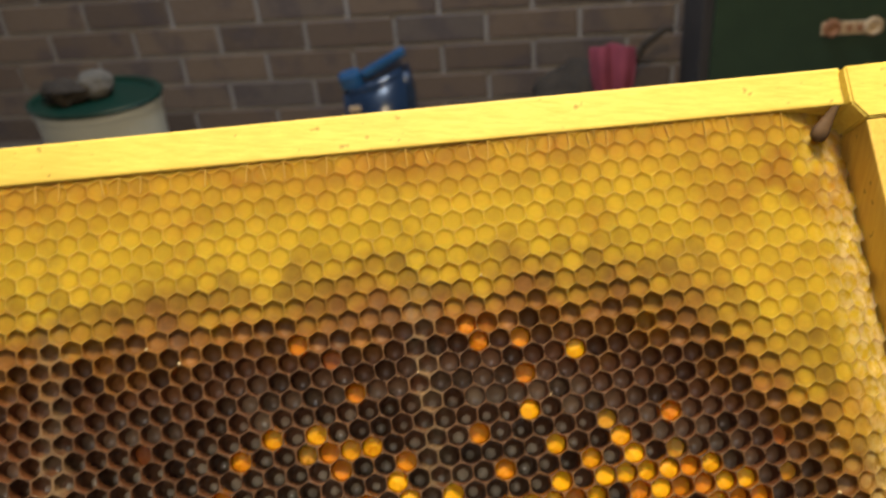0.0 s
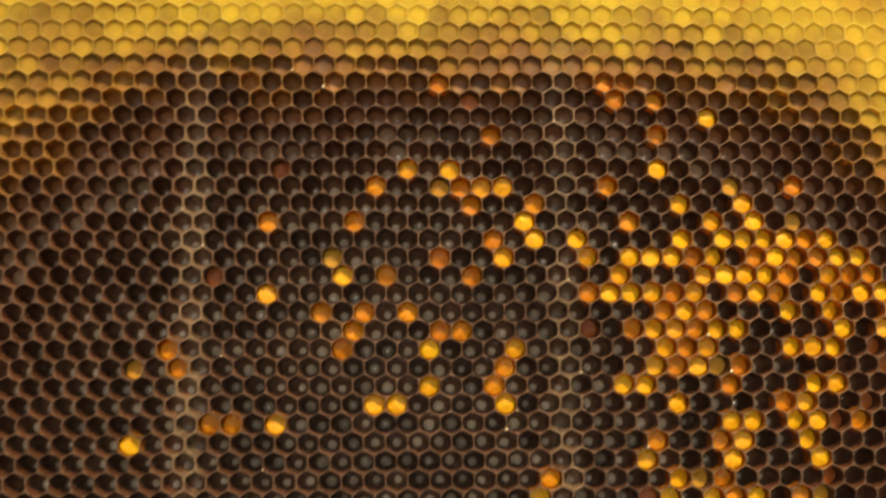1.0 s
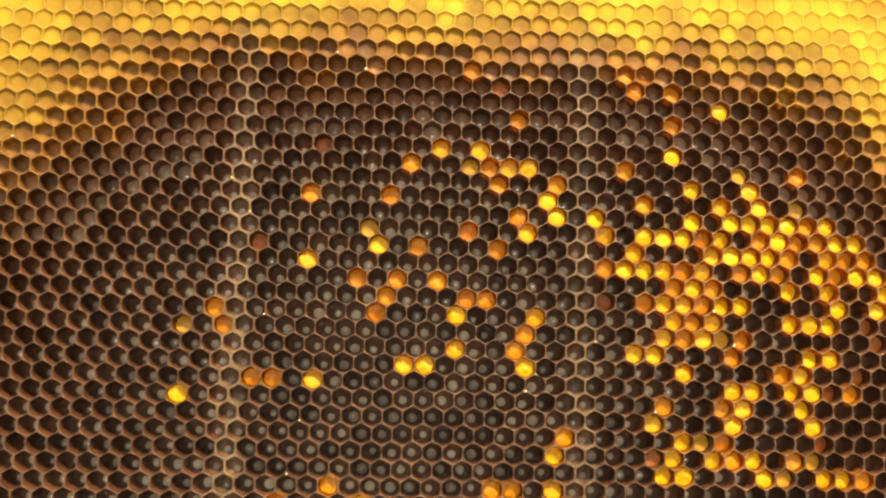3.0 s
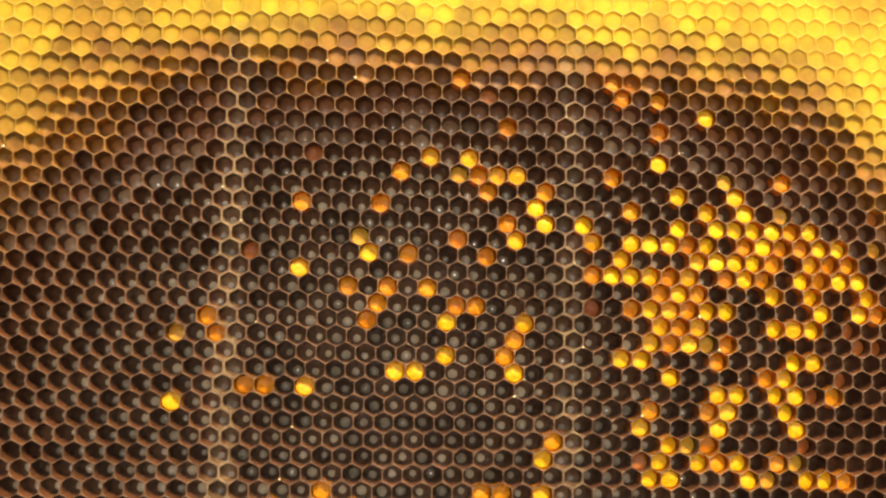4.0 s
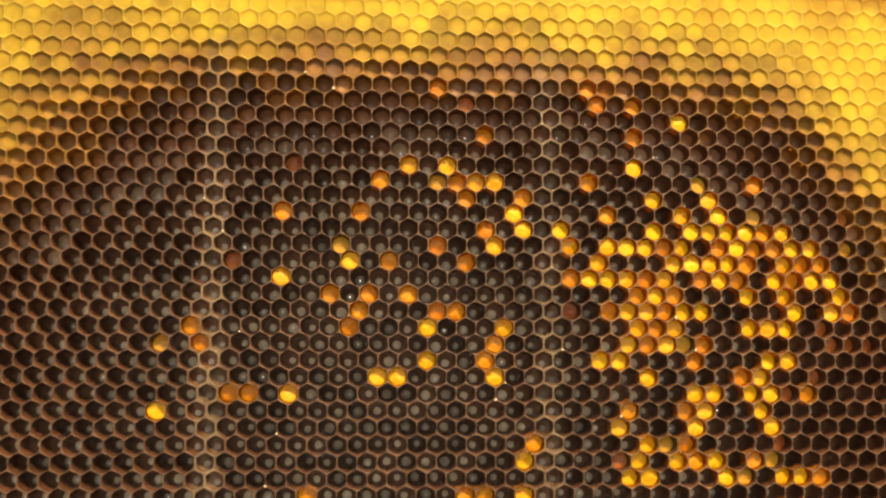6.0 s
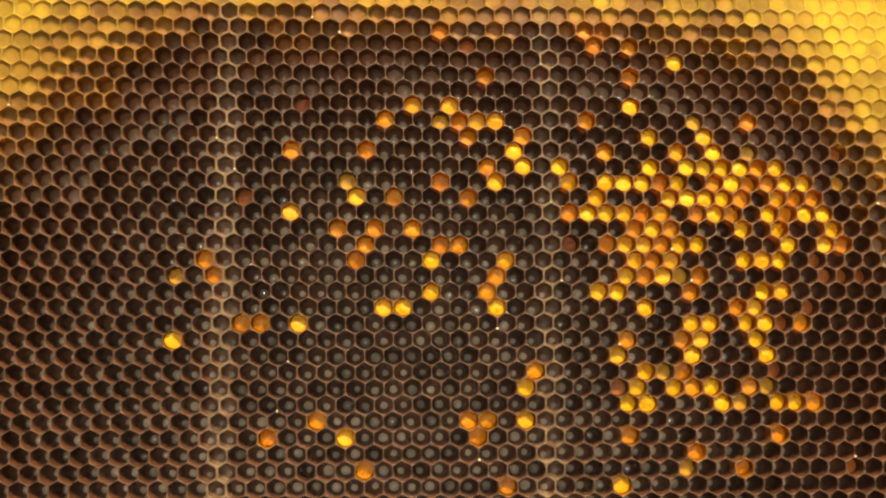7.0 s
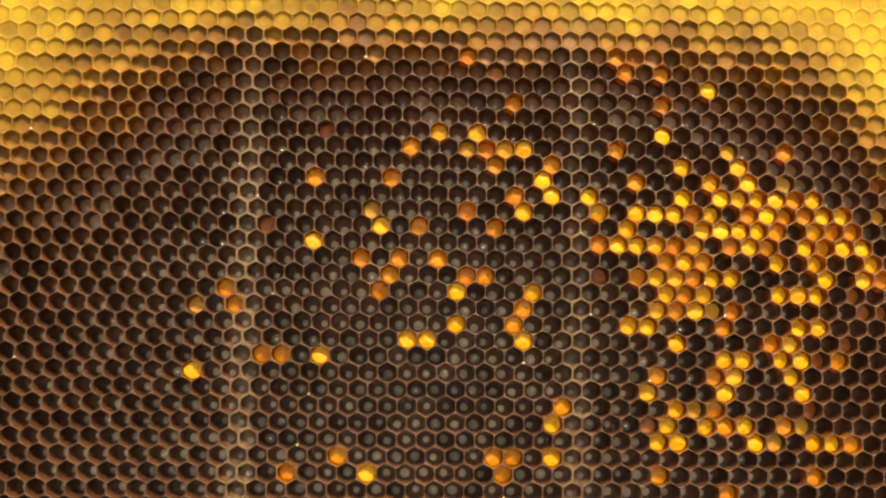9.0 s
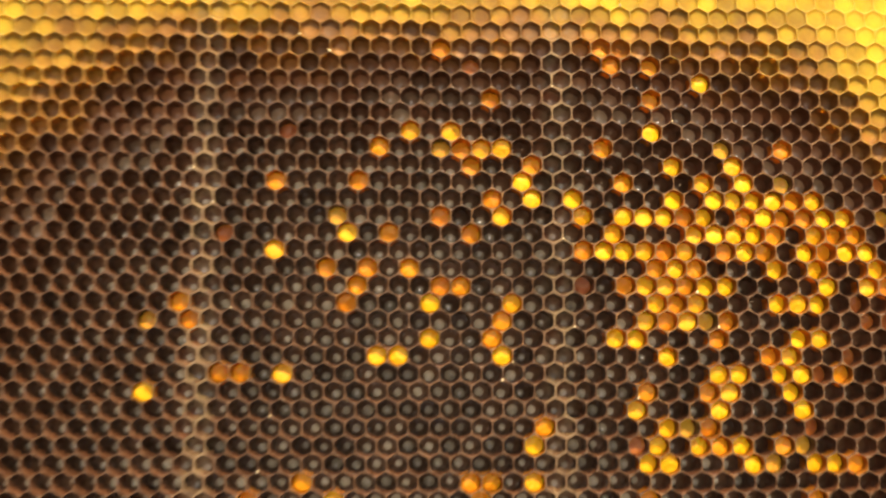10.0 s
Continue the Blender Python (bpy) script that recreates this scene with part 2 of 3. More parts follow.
def wood(name, low, high, along=(1.0, 14.0, 14.0), rough=0.55, scale=60.0):
    mat, tree, bsdf = material(name)
    coord = tree.nodes.new("ShaderNodeTexCoord")
    m = tree.nodes.new("ShaderNodeMapping")
    m.inputs["Scale"].default_value = along
    tree.links.new(coord.outputs["Object"], m.inputs["Vector"])
    grain = noise_of(tree, scale, 5.0, m.outputs[0], 0.65)
    stain = noise_of(tree, 25.0, 2.0, coord.outputs["Object"])
    specks = span(tree, noise_of(tree, 420.0, 1.0, coord.outputs["Object"]), 0.70, 0.76)
    colour = blend(tree, span(tree, grain, 0.3, 0.7), low, high)
    colour = blend(tree, calc(tree, "MULTIPLY", span(tree, stain, 0.45, 0.75), 0.4), colour, tuple(0.6 * c for c in low))
    colour = blend(tree, calc(tree, "MULTIPLY", specks, 0.6), colour, tuple(0.3 * c for c in low))
    tree.links.new(colour, bsdf.inputs["Base Color"])
    bsdf.inputs["Roughness"].default_value = rough
    bump(tree, bsdf, grain, 0.25, 0.0006)
    return mat


def surface(name, low, high, scale=8.0, rough=0.8, fine=90.0, strength=0.2, distance=0.004, metal=0.0):
    mat, tree, bsdf = material(name)
    coord = tree.nodes.new("ShaderNodeTexCoord")
    broad = noise_of(tree, scale, 4.0, coord.outputs["Object"])
    small = noise_of(tree, fine, 4.0, coord.outputs["Object"])
    fac = calc(tree, "ADD", calc(tree, "MULTIPLY", broad, 0.7), calc(tree, "MULTIPLY", small, 0.3))
    tree.links.new(blend(tree, span(tree, fac, 0.32, 0.68), low, high), bsdf.inputs["Base Color"])
    bsdf.inputs["Roughness"].default_value, bsdf.inputs["Metallic"].default_value = rough, metal
    bump(tree, bsdf, small, strength, distance)
    return mat


def brick_paint():
    mat, tree, bsdf = material("brick_clay")
    info = tree.nodes.new("ShaderNodeObjectInfo")
    geo = tree.nodes.new("ShaderNodeNewGeometry")
    each = calc(tree, "FRACT", calc(tree, "ADD", info.outputs["Random"], geo.outputs["Random Per Island"]))
    pos = geo.outputs["Position"]
    colour = ramp(tree, each, ((0.0, (0.080, 0.056, 0.042)), (0.35, (0.118, 0.080, 0.056)), (0.7, (0.150, 0.104, 0.070)), (1.0, (0.092, 0.074, 0.066))))
    patch = span(tree, noise_of(tree, 9.0, 2.0, pos), 0.5, 0.62)
    colour = blend(tree, calc(tree, "MULTIPLY", patch, 0.55), colour, (0.055, 0.042, 0.048))
    speck = noise_of(tree, 160.0, 3.0, pos)
    colour = blend(tree, calc(tree, "MULTIPLY", span(tree, speck, 0.5, 0.8), 0.35), colour, (0.26, 0.20, 0.16))
    tree.links.new(colour, bsdf.inputs["Base Color"])
    bsdf.inputs["Roughness"].default_value = 0.75
    bump(tree, bsdf, speck, 0.35, 0.003)
    return mat


PINE = wood("pine_wood", (0.76, 0.57, 0.10), (0.87, 0.72, 0.16))
PINE_SIDE = wood("stained_pine", (0.66, 0.44, 0.085), (0.80, 0.60, 0.13), (14.0, 14.0, 1.0))
OLD_WOOD = wood("rough_board", (0.30, 0.20, 0.11), (0.42, 0.30, 0.18), scale=20.0)
FIN_WAX = surface("fin_wax", (0.48, 0.29, 0.045), (0.56, 0.37, 0.07), 300.0, 0.5, 900.0, 0.2, 0.0003)
CRUMB = surface("pale_wax", (0.52, 0.42, 0.24), (0.66, 0.56, 0.36), 400.0, 0.4, 900.0, 0.2, 0.0003)
PROPOLIS = surface("propolis", (0.060, 0.034, 0.018), (0.100, 0.058, 0.030), 300.0, 0.85, 900.0, 0.3, 0.0004)
BRICK = brick_paint()
MORTAR = surface("mortar", (0.20, 0.18, 0.165), (0.29, 0.265, 0.245), 6.0, 0.9, 120.0, 0.4)
PLASTER = surface("plaster", (0.50, 0.48, 0.45), (0.60, 0.58, 0.54), 2.0, 0.9)
CONCRETE = surface("concrete", (0.20, 0.19, 0.18), (0.30, 0.29, 0.27), 3.0, 0.85)
GREEN_PAINT = surface("green_paint", (0.013, 0.030, 0.013), (0.020, 0.042, 0.018), 14.0, 0.45, 60.0, 0.15, 0.002)
# The shade on the cabinet's side, put into its carcass colour.
SHADED_SIDE = surface("shaded_side_paint", (0.022, 0.018, 0.018), (0.035, 0.030, 0.028), 10.0, 0.7)
WHITE_PLASTIC = surface("white_plastic", (0.36, 0.36, 0.31), (0.43, 0.43, 0.37), 12.0, 0.4, 200.0, 0.05)
GREEN_PLASTIC = surface("green_plastic", (0.003, 0.022, 0.014), (0.004, 0.030, 0.019), 12.0, 0.4, 200.0, 0.05)
BLUE_BLACK = surface("blue_black_plastic", (0.008, 0.018, 0.040), (0.012, 0.028, 0.060), 20.0, 0.22, 200.0, 0.05)
# Paler blue for cap and handle: their highlights put into the base colour.
BLUE_HIGHLIGHT = surface("highlight_blue_plastic", (0.014, 0.062, 0.15), (0.022, 0.090, 0.20), 20.0, 0.16, 200.0, 0.05)
GREY_RAG = surface("grey_rag", (0.085, 0.076, 0.062), (0.14, 0.122, 0.10), 30.0, 0.95, 300.0, 0.4)
PINK_CLOTH = surface("pink_cloth", (0.14, 0.020, 0.034), (0.20, 0.031, 0.050), 20.0, 0.9, 300.0, 0.4)
BROWN_CLOTH = surface("brown_sacking", (0.022, 0.016, 0.011), (0.045, 0.032, 0.021), 20.0, 0.95, 260.0, 0.5)
PLATE_WOOD = surface("worn_plate", (0.42, 0.28, 0.15), (0.56, 0.42, 0.26), 30.0, 0.7)
RUST_PAINT = surface("rust_red_paint", (0.24, 0.105, 0.05), (0.34, 0.16, 0.075), 40.0, 0.7)

# ---- builders ----


def mesh_of(name, bm, *mats):
    me = bpy.data.meshes.new(name)
    bm.to_mesh(me)
    bm.free()
    for mat in mats:
        me.materials.append(mat)
    return me


def part(name, bm, mat, parent, label="", smooth=False):
    """Links a bmesh as one mesh object under a thing or a part; its vertices are in the world."""
    me = mesh_of(name, bm, mat)
    if smooth:
        for p in me.polygons:
            p.use_smooth = True
    ob = new(name, me)
    if parent is not None:
        ob.parent = parent
        ob.matrix_parent_inverse = parent.matrix_world.inverted()
    return tagged(ob, label)


def empty(name, m, label, category, group=""):
    ob = new(name)
    ob.empty_display_size = 0.05
    ob.matrix_world = m
    bpy.context.view_layer.update()
    return tagged(ob, label, category, group)


def box(lo, hi, bevel=0.0, m=None, segments=2):
    bm = bmesh.new()
    bmesh.ops.create_cube(bm, size=1.0)
    for v in bm.verts:
        v.co = Vector([a + (b - a) * (c + 0.5) for a, b, c in zip(lo, hi, v.co)])
    if bevel:
        bmesh.ops.bevel(bm, geom=bm.edges[:], offset=bevel, segments=segments, profile=0.6, affect="EDGES")
    if m is not None:
        bmesh.ops.transform(bm, matrix=m, verts=bm.verts)
    return bm


def lathe(profile, m, steps=40):
    """A turned body from (radius, height) pairs."""
    bm = bmesh.new()
    rings = []
    for r, h in profile:
        rings.append([bm.verts.new((r * math.cos(a), r * math.sin(a), h)) for a in (2 * math.pi * k / steps for k in range(steps))])
    for a, b in zip(rings, rings[1:]):
        for k in range(steps):
            bm.faces.new((a[k], a[(k + 1) % steps], b[(k + 1) % steps], b[k]))
    if profile[0][0] > 1e-4:
        bm.faces.new(rings[0][::-1])
    if profile[-1][0] > 1e-4:
        bm.faces.new(rings[-1])
    bmesh.ops.remove_doubles(bm, verts=bm.verts, dist=1e-5)
    bmesh.ops.recalc_face_normals(bm, faces=bm.faces)
    bmesh.ops.transform(bm, matrix=m, verts=bm.verts)
    return bm


def crumpled(radius, stretch, m, seed, rough=0.35, frequency=1.6):
    bm = bmesh.new()
    bmesh.ops.create_icosphere(bm, subdivisions=4, radius=1.0)
    for v in bm.verts:
        n = noise.fractal(v.co * frequency + Vector((seed, seed * 0.7, 3.1)), 0.6, 2.0, 4)
        v.co = Vector([c * s * radius for c, s in zip(v.co * (1 + rough * n), stretch)])
    bmesh.ops.transform(bm, matrix=m, verts=bm.verts)
    return bm


# ---- the room ----
WALL_Y, BRICK_W, BRICK_H, JOINT_X, JOINT_Z = 2.221, 0.25, 0.0837, -0.896, 0.350
X0, X1, Y0, HIGH = -2.4, 2.2, -2.6, 2.5

floor = tagged(part("floor", box((X0, Y0, -0.1), (X1, WALL_Y, 0.0)), CONCRETE, None), "grey worn concrete floor of the workshop", "floor", kind="structure")
ceiling = tagged(part("ceiling", box((X0, Y0, HIGH), (X1, WALL_Y + 0.15, HIGH + 0.1)), PLASTER, None), "pale plaster ceiling of the workshop", "ceiling", kind="structure")
tagged(part("wall_south", box((X0 - 0.15, Y0 - 0.15, -0.1), (X1 + 0.15, Y0, HIGH + 0.1)), PLASTER, None), "plain pale plaster wall", "wall", kind="structure")
tagged(part("wall_east", box((X1, Y0, -0.1), (X1 + 0.15, WALL_Y + 0.15, HIGH + 0.1)), PLASTER, None), "plain pale plaster wall", "wall", kind="structure")
tagged(part("wall_west", box((X0 - 0.15, Y0, -0.1), (X0, WALL_Y + 0.15, HIGH + 0.1)), PLASTER, None), "plain pale plaster wall", "wall", kind="structure")
wall = tagged(part("wall_north", box((X0, WALL_Y + 0.006, -0.1), (X1, WALL_Y + 0.15, HIGH)), MORTAR, None), "brown clinker brick wall with grey mortar joints", "wall", kind="structure")

# ---- the hive frame: bars, comb, cells, pollen ----
PITCH, ROW_H = 0.00535, 0.00454
LEFT, RIGHT, TOP, BOTTOM = -0.180, 0.1625, 0.0715, -0.165
hive_frame = empty("hive_frame", COMB, "pine beehive frame with dark and yellow comb leaning on an easel", "hive frame")
SKEW = COMB @ pose(0, 0, 0, 0, 0.62, 0)
part("top_bar", box((LEFT - 0.011, -0.0003, TOP), (RIGHT - 0.0035, 0.0235, TOP + 0.0105), 0.0007, SKEW), PINE, hive_frame, "bright bare pine top bar")
part("bottom_bar", box((LEFT, 0.002, BOTTOM - 0.010), (RIGHT, 0.020, BOTTOM), 0.0007, COMB), PINE, hive_frame)


def side_bar(x0, x1):
    part("side_bar", box((x0, -0.003, BOTTOM - 0.010), (x1, 0.0275, TOP - 0.0074), 0.0006, COMB), PINE_SIDE, hive_frame, "stained pine side bar")
    a, b = (x0 - 0.0033, x1) if x0 > 0 else (x0, x1 + 0.0033)
    low = TOP - 0.0072
    edge = [(a, TOP + 0.0078), (a, TOP - 0.0026), (x0, low), (x1, low), (b, TOP - 0.0026), (b, TOP + 0.0078)]
    bm = bmesh.new()
    front = [bm.verts.new((x, -0.0038, z)) for x, z in edge]
    back = [bm.verts.new((x, 0.0305, z)) for x, z in edge]
    bm.faces.new(front), bm.faces.new(back[::-1])
    for k in range(6):
        bm.faces.new((front[k], back[k], back[(k + 1) % 6], front[(k + 1) % 6]))
    bmesh.ops.remove_doubles(bm, verts=bm.verts, dist=1e-5)
    bmesh.ops.recalc_face_normals(bm, faces=bm.faces)
    bmesh.ops.bevel(bm, geom=bm.edges[:], offset=0.0006, segments=2, affect="EDGES")
    bmesh.ops.transform(bm, matrix=COMB, verts=bm.verts)
    part("shoulder", bm, PINE, hive_frame, "bright pine shoulder block")


side_bar(RIGHT, RIGHT + 0.010)
side_bar(LEFT - 0.010, LEFT)


def sink(x, z):
    """How far the comb's face lies back from its flat middle near the bars."""
    e = min(RIGHT - x, x - LEFT)
    s = 0.0112 * max(0.0, 1 - e / 0.022) ** 1.4
    s += 0.0004 * max(0.0, 1 - (TOP - z) / 0.012) ** 1.2
    s += 0.0016 * max(0.0, 1 - e / 0.026) * noise.noise(Vector((x * 190, z * 190, 4.0)))
    return s + 0.0006 * noise.noise(Vector((x * 30, z * 30, 0.0)))


def cell_shape(depth, seed, roundness=0.42, fat=0.952, spot=0.42):
    """One cell: mouth rim, walls and bowl, 12-sided; vertices, faces and the material of each face."""
    rng = random.Random(seed)
    hx, hz = PITCH / 2, ROW_H * 2 / 3
    outer = []
    for k in range(6):
        a = math.radians(90 + 60 * k)
        c = Vector((math.cos(a) * hx / math.cos(math.radians(30)), math.sin(a) * hz))
        b = math.radians(90 + 60 * (k + 1))
        d = Vector((math.cos(b) * hx / math.cos(math.radians(30)), math.sin(b) * hz))
        outer += [c, (c + d) / 2]
    circle = [Vector((math.cos(math.radians(90 + 30 * k)) * hx * 0.98, math.sin(math.radians(90 + 30 * k)) * hx * 0.94)) for k in range(12)]
    jig = [rng.uniform(-0.03, 0.03) for _ in range(12)]

    def ring(size, y, rnd, wob=1.0):
        return [((o * (1 - rnd) + c * rnd) * (size + wob * j), y) for o, c, j in zip(outer, circle, jig)]

    rings = [ring(1.015, 0.00012, 0.0, 0.0), ring(0.994, 0.0, 0.03, 0.1), ring(fat + 0.010, 0.00010, roundness * 0.8), ring(fat, min(0.0006, depth * 0.4), roundness),
             ring(fat - 0.02, depth * 0.5, roundness), ring(fat - 0.06, depth - 0.25 * min(depth, 0.006), roundness + 0.15), ring(spot, depth - min(0.0007, depth * 0.1), 0.9)]
    # The deep floors' pale spot sits low, where the lamp would glint.
    drop = rng.uniform(0.0002, 0.0010) if depth > 0.004 else 0.0
    aside = rng.uniform(-0.0004, 0.0004) if depth > 0.004 else 0.0
    verts = [(p.x + aside * (n == 6), y, p.y - drop * (n == 6)) for n, r in enumerate(rings) for p, y in r] + [(aside, depth, -drop)]
    faces, mats = [], []
    for n in range(len(rings) - 1):
        for k in range(12):
            a, b = n * 12 + k, n * 12 + (k + 1) % 12
            faces.append((a, b, b + 12, a + 12))
            mats.append(0 if n < 2 else 1 if n < 5 or depth < 0.0045 else 2 if depth < 0.007 else 3)
    last = (len(rings) - 1) * 12
    for k in range(12):
        faces.append((last + k, last + (k + 1) % 12, len(verts) - 1))
        mats.append(2)
    return verts, faces, mats


def mesh_from(name, verts, faces, index, mats):
    me = bpy.data.meshes.new(name)
    me.from_pydata(verts, [], faces)
    for mat in mats:
        me.materials.append(mat)
    me.polygons.foreach_set("material_index", index)
    me.polygons.foreach_set("use_smooth", [True] * len(faces))
    me.update()
    return me


# What the cells hold, row by row from the top: yellow, orange, rust or tan pollen, or nothing.
STORES_TOP, STORES_LEFT = 5, -26
STORES = [
    "..............o.......oo",
    "................r......o.o",
    "...........................y",
    ".................o.......o",
    "",
    ".......r.....y.y.........y",
    "...........o..toyy....o.....t..o",
    "................o..o......y..y",
    "......o...o.......y....o...y.y.t....r",
    ".................o.y.y....y.yyyyoy",
    ".........t....o..y...y.yyyoy.oyooyy.t",
    "....r.....y.o...o......y...yyyyo.yoo",
    "......y..............oyyyoy.oyo.yoyy",
    ".........o.o.o...........oyo...y.y..y",
    "..........o...oo.....r.oyyoyy....y.yo",
    "..o.......o...y...y......yoy...yyy.r",
    "t.o..............o......yoyto......rrr",
    "..............y..o.....yy...o...yy",
    "...........yy....y.......y....oy..r",
    "....oo.y....................yy.yyro",
    "y.......................o..oy..y",
    "........................y...y...y",
    "...................o.....yto....r",
    "...................y....ry.yoy.ot",
    "........................yy...yt.yyo",
    "........o.......oo.y",
    ".....o...y......o.......o.......o",
    "............................o",
    "..........o................t..o.....r",
    "..................o.....y",
]
LEVELS = (0.0074, 0.0061, 0.0048, 0.0029, 0.0015, 0.0009, 0.0006, 0.0004)
STEPS = (0.72, 0.87, 0.905, 0.935, 0.965, 1.00, 1.04)
SHAPES = [[cell_shape(d, 100 * n + s, 0.78 - 0.06 * n, 0.990 - 0.007 * n, 0.36 + 0.030 * s if n < 1 else 0.62) for s in range(8)] for n, d in enumerate(LEVELS)]
SEAM_SHAPES = [cell_shape(0.0042, 900 + s, 0.5, 0.90, 0.35) for s in range(8)]


def stored(i, j):
    row, col = STORES_TOP - j, (i - STORES_LEFT - j % 2) // 2
    return STORES[row][col] if 0 <= row < len(STORES) and 0 <= col < len(STORES[row]) else "."


# The six neighbours of a cell, in the order of its wall's twelve faces.
ROUND = ((-1, 1), (-2, 0), (-1, -1), (1, -1), (2, 0), (1, 1))


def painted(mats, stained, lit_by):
    """The material of each face; orange on walls before stored pollen paints its glow, down to half their depth."""
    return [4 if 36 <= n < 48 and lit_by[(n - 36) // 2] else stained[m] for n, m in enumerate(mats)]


comb = part("comb", box((LEFT + 0.0005, 0.0122, BOTTOM + 0.0005), (RIGHT - 0.0005, 0.0215, TOP - 0.0005), 0.0, COMB), WALL, hive_frame, "dark brood comb with a broad margin of yellow wax")
cell_meshes, plug_spots = {}, []
rest_v, rest_f, rest_m = [], [], []
rng = random.Random(7)
for j in range(int(BOTTOM / ROW_H) - 1, int(TOP / ROW_H) + 3):
    for i in range(int(2 * LEFT / PITCH) - 2, int(2 * RIGHT / PITCH) + 3):
        if (i + j) % 2:
            continue
        x, z = i * PITCH / 2, j * ROW_H
        if not (LEFT + 0.0012 < x < RIGHT - 0.0012 and BOTTOM + 0.001 < z < TOP + 0.0022 - 0.0108 * x):
            continue
        held = stored(i, j)
        rho = nest_radius(x, z) + 0.07 * noise.noise(Vector((x * 60, z * 60, 1.0)))
        rho -= 0.4 * max(0.0, rho - 0.88) * min(1.0, max(0.0, (-0.04 - x) / 0.05))
        rho -= 0.14 * min(1.0, max(0.0, -z / 0.07))
        level = sum(rho > step for step in STEPS)
        if level == 1 and z < -0.03:
            level = 0
        if level < 2 and min(abs(x - a) for a in SEAMS) < 0.0027:
            level = 2
        shapes = SEAM_SHAPES if level == 2 and min(abs(x - a) for a in SEAMS) < 0.0027 else SHAPES[level]
        x += 0.0003 * noise.noise(Vector((x * 35, z * 35, 5.0)))
        z += 0.0003 * noise.noise(Vector((x * 35, z * 35, 9.0)))
        pick = rng.randrange(len(shapes))
        if held != ".":
            plug_spots.append((x, z, held))
        beside = sum(stored(i + a, j + b) in "yo" for a, b in ((2, 0), (-2, 0), (1, 1), (-1, 1), (1, -1), (-1, -1)))
        # Pollen cells wear stain-and-glow wax; empty neighbours get the glow on facing walls.
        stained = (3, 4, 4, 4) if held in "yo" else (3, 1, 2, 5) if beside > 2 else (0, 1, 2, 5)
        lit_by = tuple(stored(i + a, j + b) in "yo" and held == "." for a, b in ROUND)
        if level == 0 and -0.045 < x < 0.062 and -0.072 < z < -0.004:
            key = (pick, stained, lit_by)
            if key not in cell_meshes:
                verts, faces, mats = shapes[pick]
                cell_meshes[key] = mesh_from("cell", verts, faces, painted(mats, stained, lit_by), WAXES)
            ob = new("cell", cell_meshes[key])
            ob.parent = comb
            ob.matrix_world = COMB @ pose(x, sink(x, z), z)
            continue
        verts, faces, mats = shapes[pick]
        base = len(rest_v)
        rest_v += [COMB @ Vector((x + a, b + sink(x + a, z + c), z + c)) for a, b, c in verts]
        rest_f += [tuple(base + k for k in f) for f in faces]
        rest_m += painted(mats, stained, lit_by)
cellwork = new("cellwork", mesh_from("cellwork", rest_v, rest_f, rest_m, WAXES))
cellwork.parent = comb
tagged(cellwork, "hexagonal wax cells, yellow towards the bars", kind="stuff")


def plug_shape(seed, dome):
    rng = random.Random(seed)
    verts, faces = [], []
    for n, size in enumerate((1.0, 0.82, 0.5)):
        for k in range(12):
            a = math.radians(30 * k)
            r = 0.00258 * size * (1 + 0.03 * rng.uniform(-1, 1))
            y = -dome * (1 - size**2) + 0.0003 * rng.uniform(-1, 1) * (n > 0)
            verts.append((r * math.cos(a), y, r * math.sin(a)))
    verts.append((0.0, -dome - 0.0001, 0.0))
    low = len(verts)
    verts += [(0.0022 * math.cos(math.radians(30 * k)), 0.0016, 0.0022 * math.sin(math.radians(30 * k))) for k in range(12)]
    for n in range(2):
        for k in range(12):
            a, b = n * 12 + k, n * 12 + (k + 1) % 12
            faces.append((a, b, b + 12, a + 12))
    faces += [(24 + k, 24 + (k + 1) % 12, 36) for k in range(12)]
    faces += [((k + 1) % 12, k, low + k, low + (k + 1) % 12) for k in range(12)]
    faces.append(tuple(range(low, low + 12)))
    return verts, faces, [0] * len(faces)


plug_meshes = {c: [mesh_from("pollen", *plug_shape(60 + n, 0.0002 + 0.0001 * n), (POLLEN[c],)) for n in range(5)] for c in POLLEN}
for x, z, held in plug_spots:
    ob = new("pollen", rng.choice(plug_meshes[held]))
    ob.parent = comb
    depth = {"y": 0.0022, "o": 0.0028, "r": 0.0040, "t": 0.0030}[held] + rng.uniform(-0.0006, 0.0008)
    ob.matrix_world = COMB @ pose(x, depth + sink(x, z), z, -rng.uniform(2, 14), 30 * rng.randrange(12), 0)

# Thin fins of wax that tie the uppermost cells to the top bar.
fin_meshes = []
for n in range(4):
    bm = box((-0.00016, -0.0001, -0.0024), (0.00016, 0.0030, 0.0022 + 0.0002 * n), 0.0001, segments=1)
    for v in bm.verts:
        v.co.x += 0.00035 * noise.noise(Vector((v.co.z * 700, n, 0.5))) + (0.00015 * (n - 1.5) * v.co.z / 0.0026)
    fin_meshes.append(mesh_of("wax_fin", bm, FIN_WAX))
for n in range(int((RIGHT - LEFT) / PITCH) - 4):
    x = LEFT + 0.012 + (n + rng.uniform(-0.12, 0.12)) * PITCH
    if rng.random() < 0.5:
        z = TOP - 0.0030 - 0.0108 * x
        ob = new("wax_fin", fin_meshes[n % 4])
        ob.parent = comb
        ob.matrix_world = COMB @ pose(x, sink(x, z) - 0.0002, z, 0, rng.uniform(-5, 5), 0)

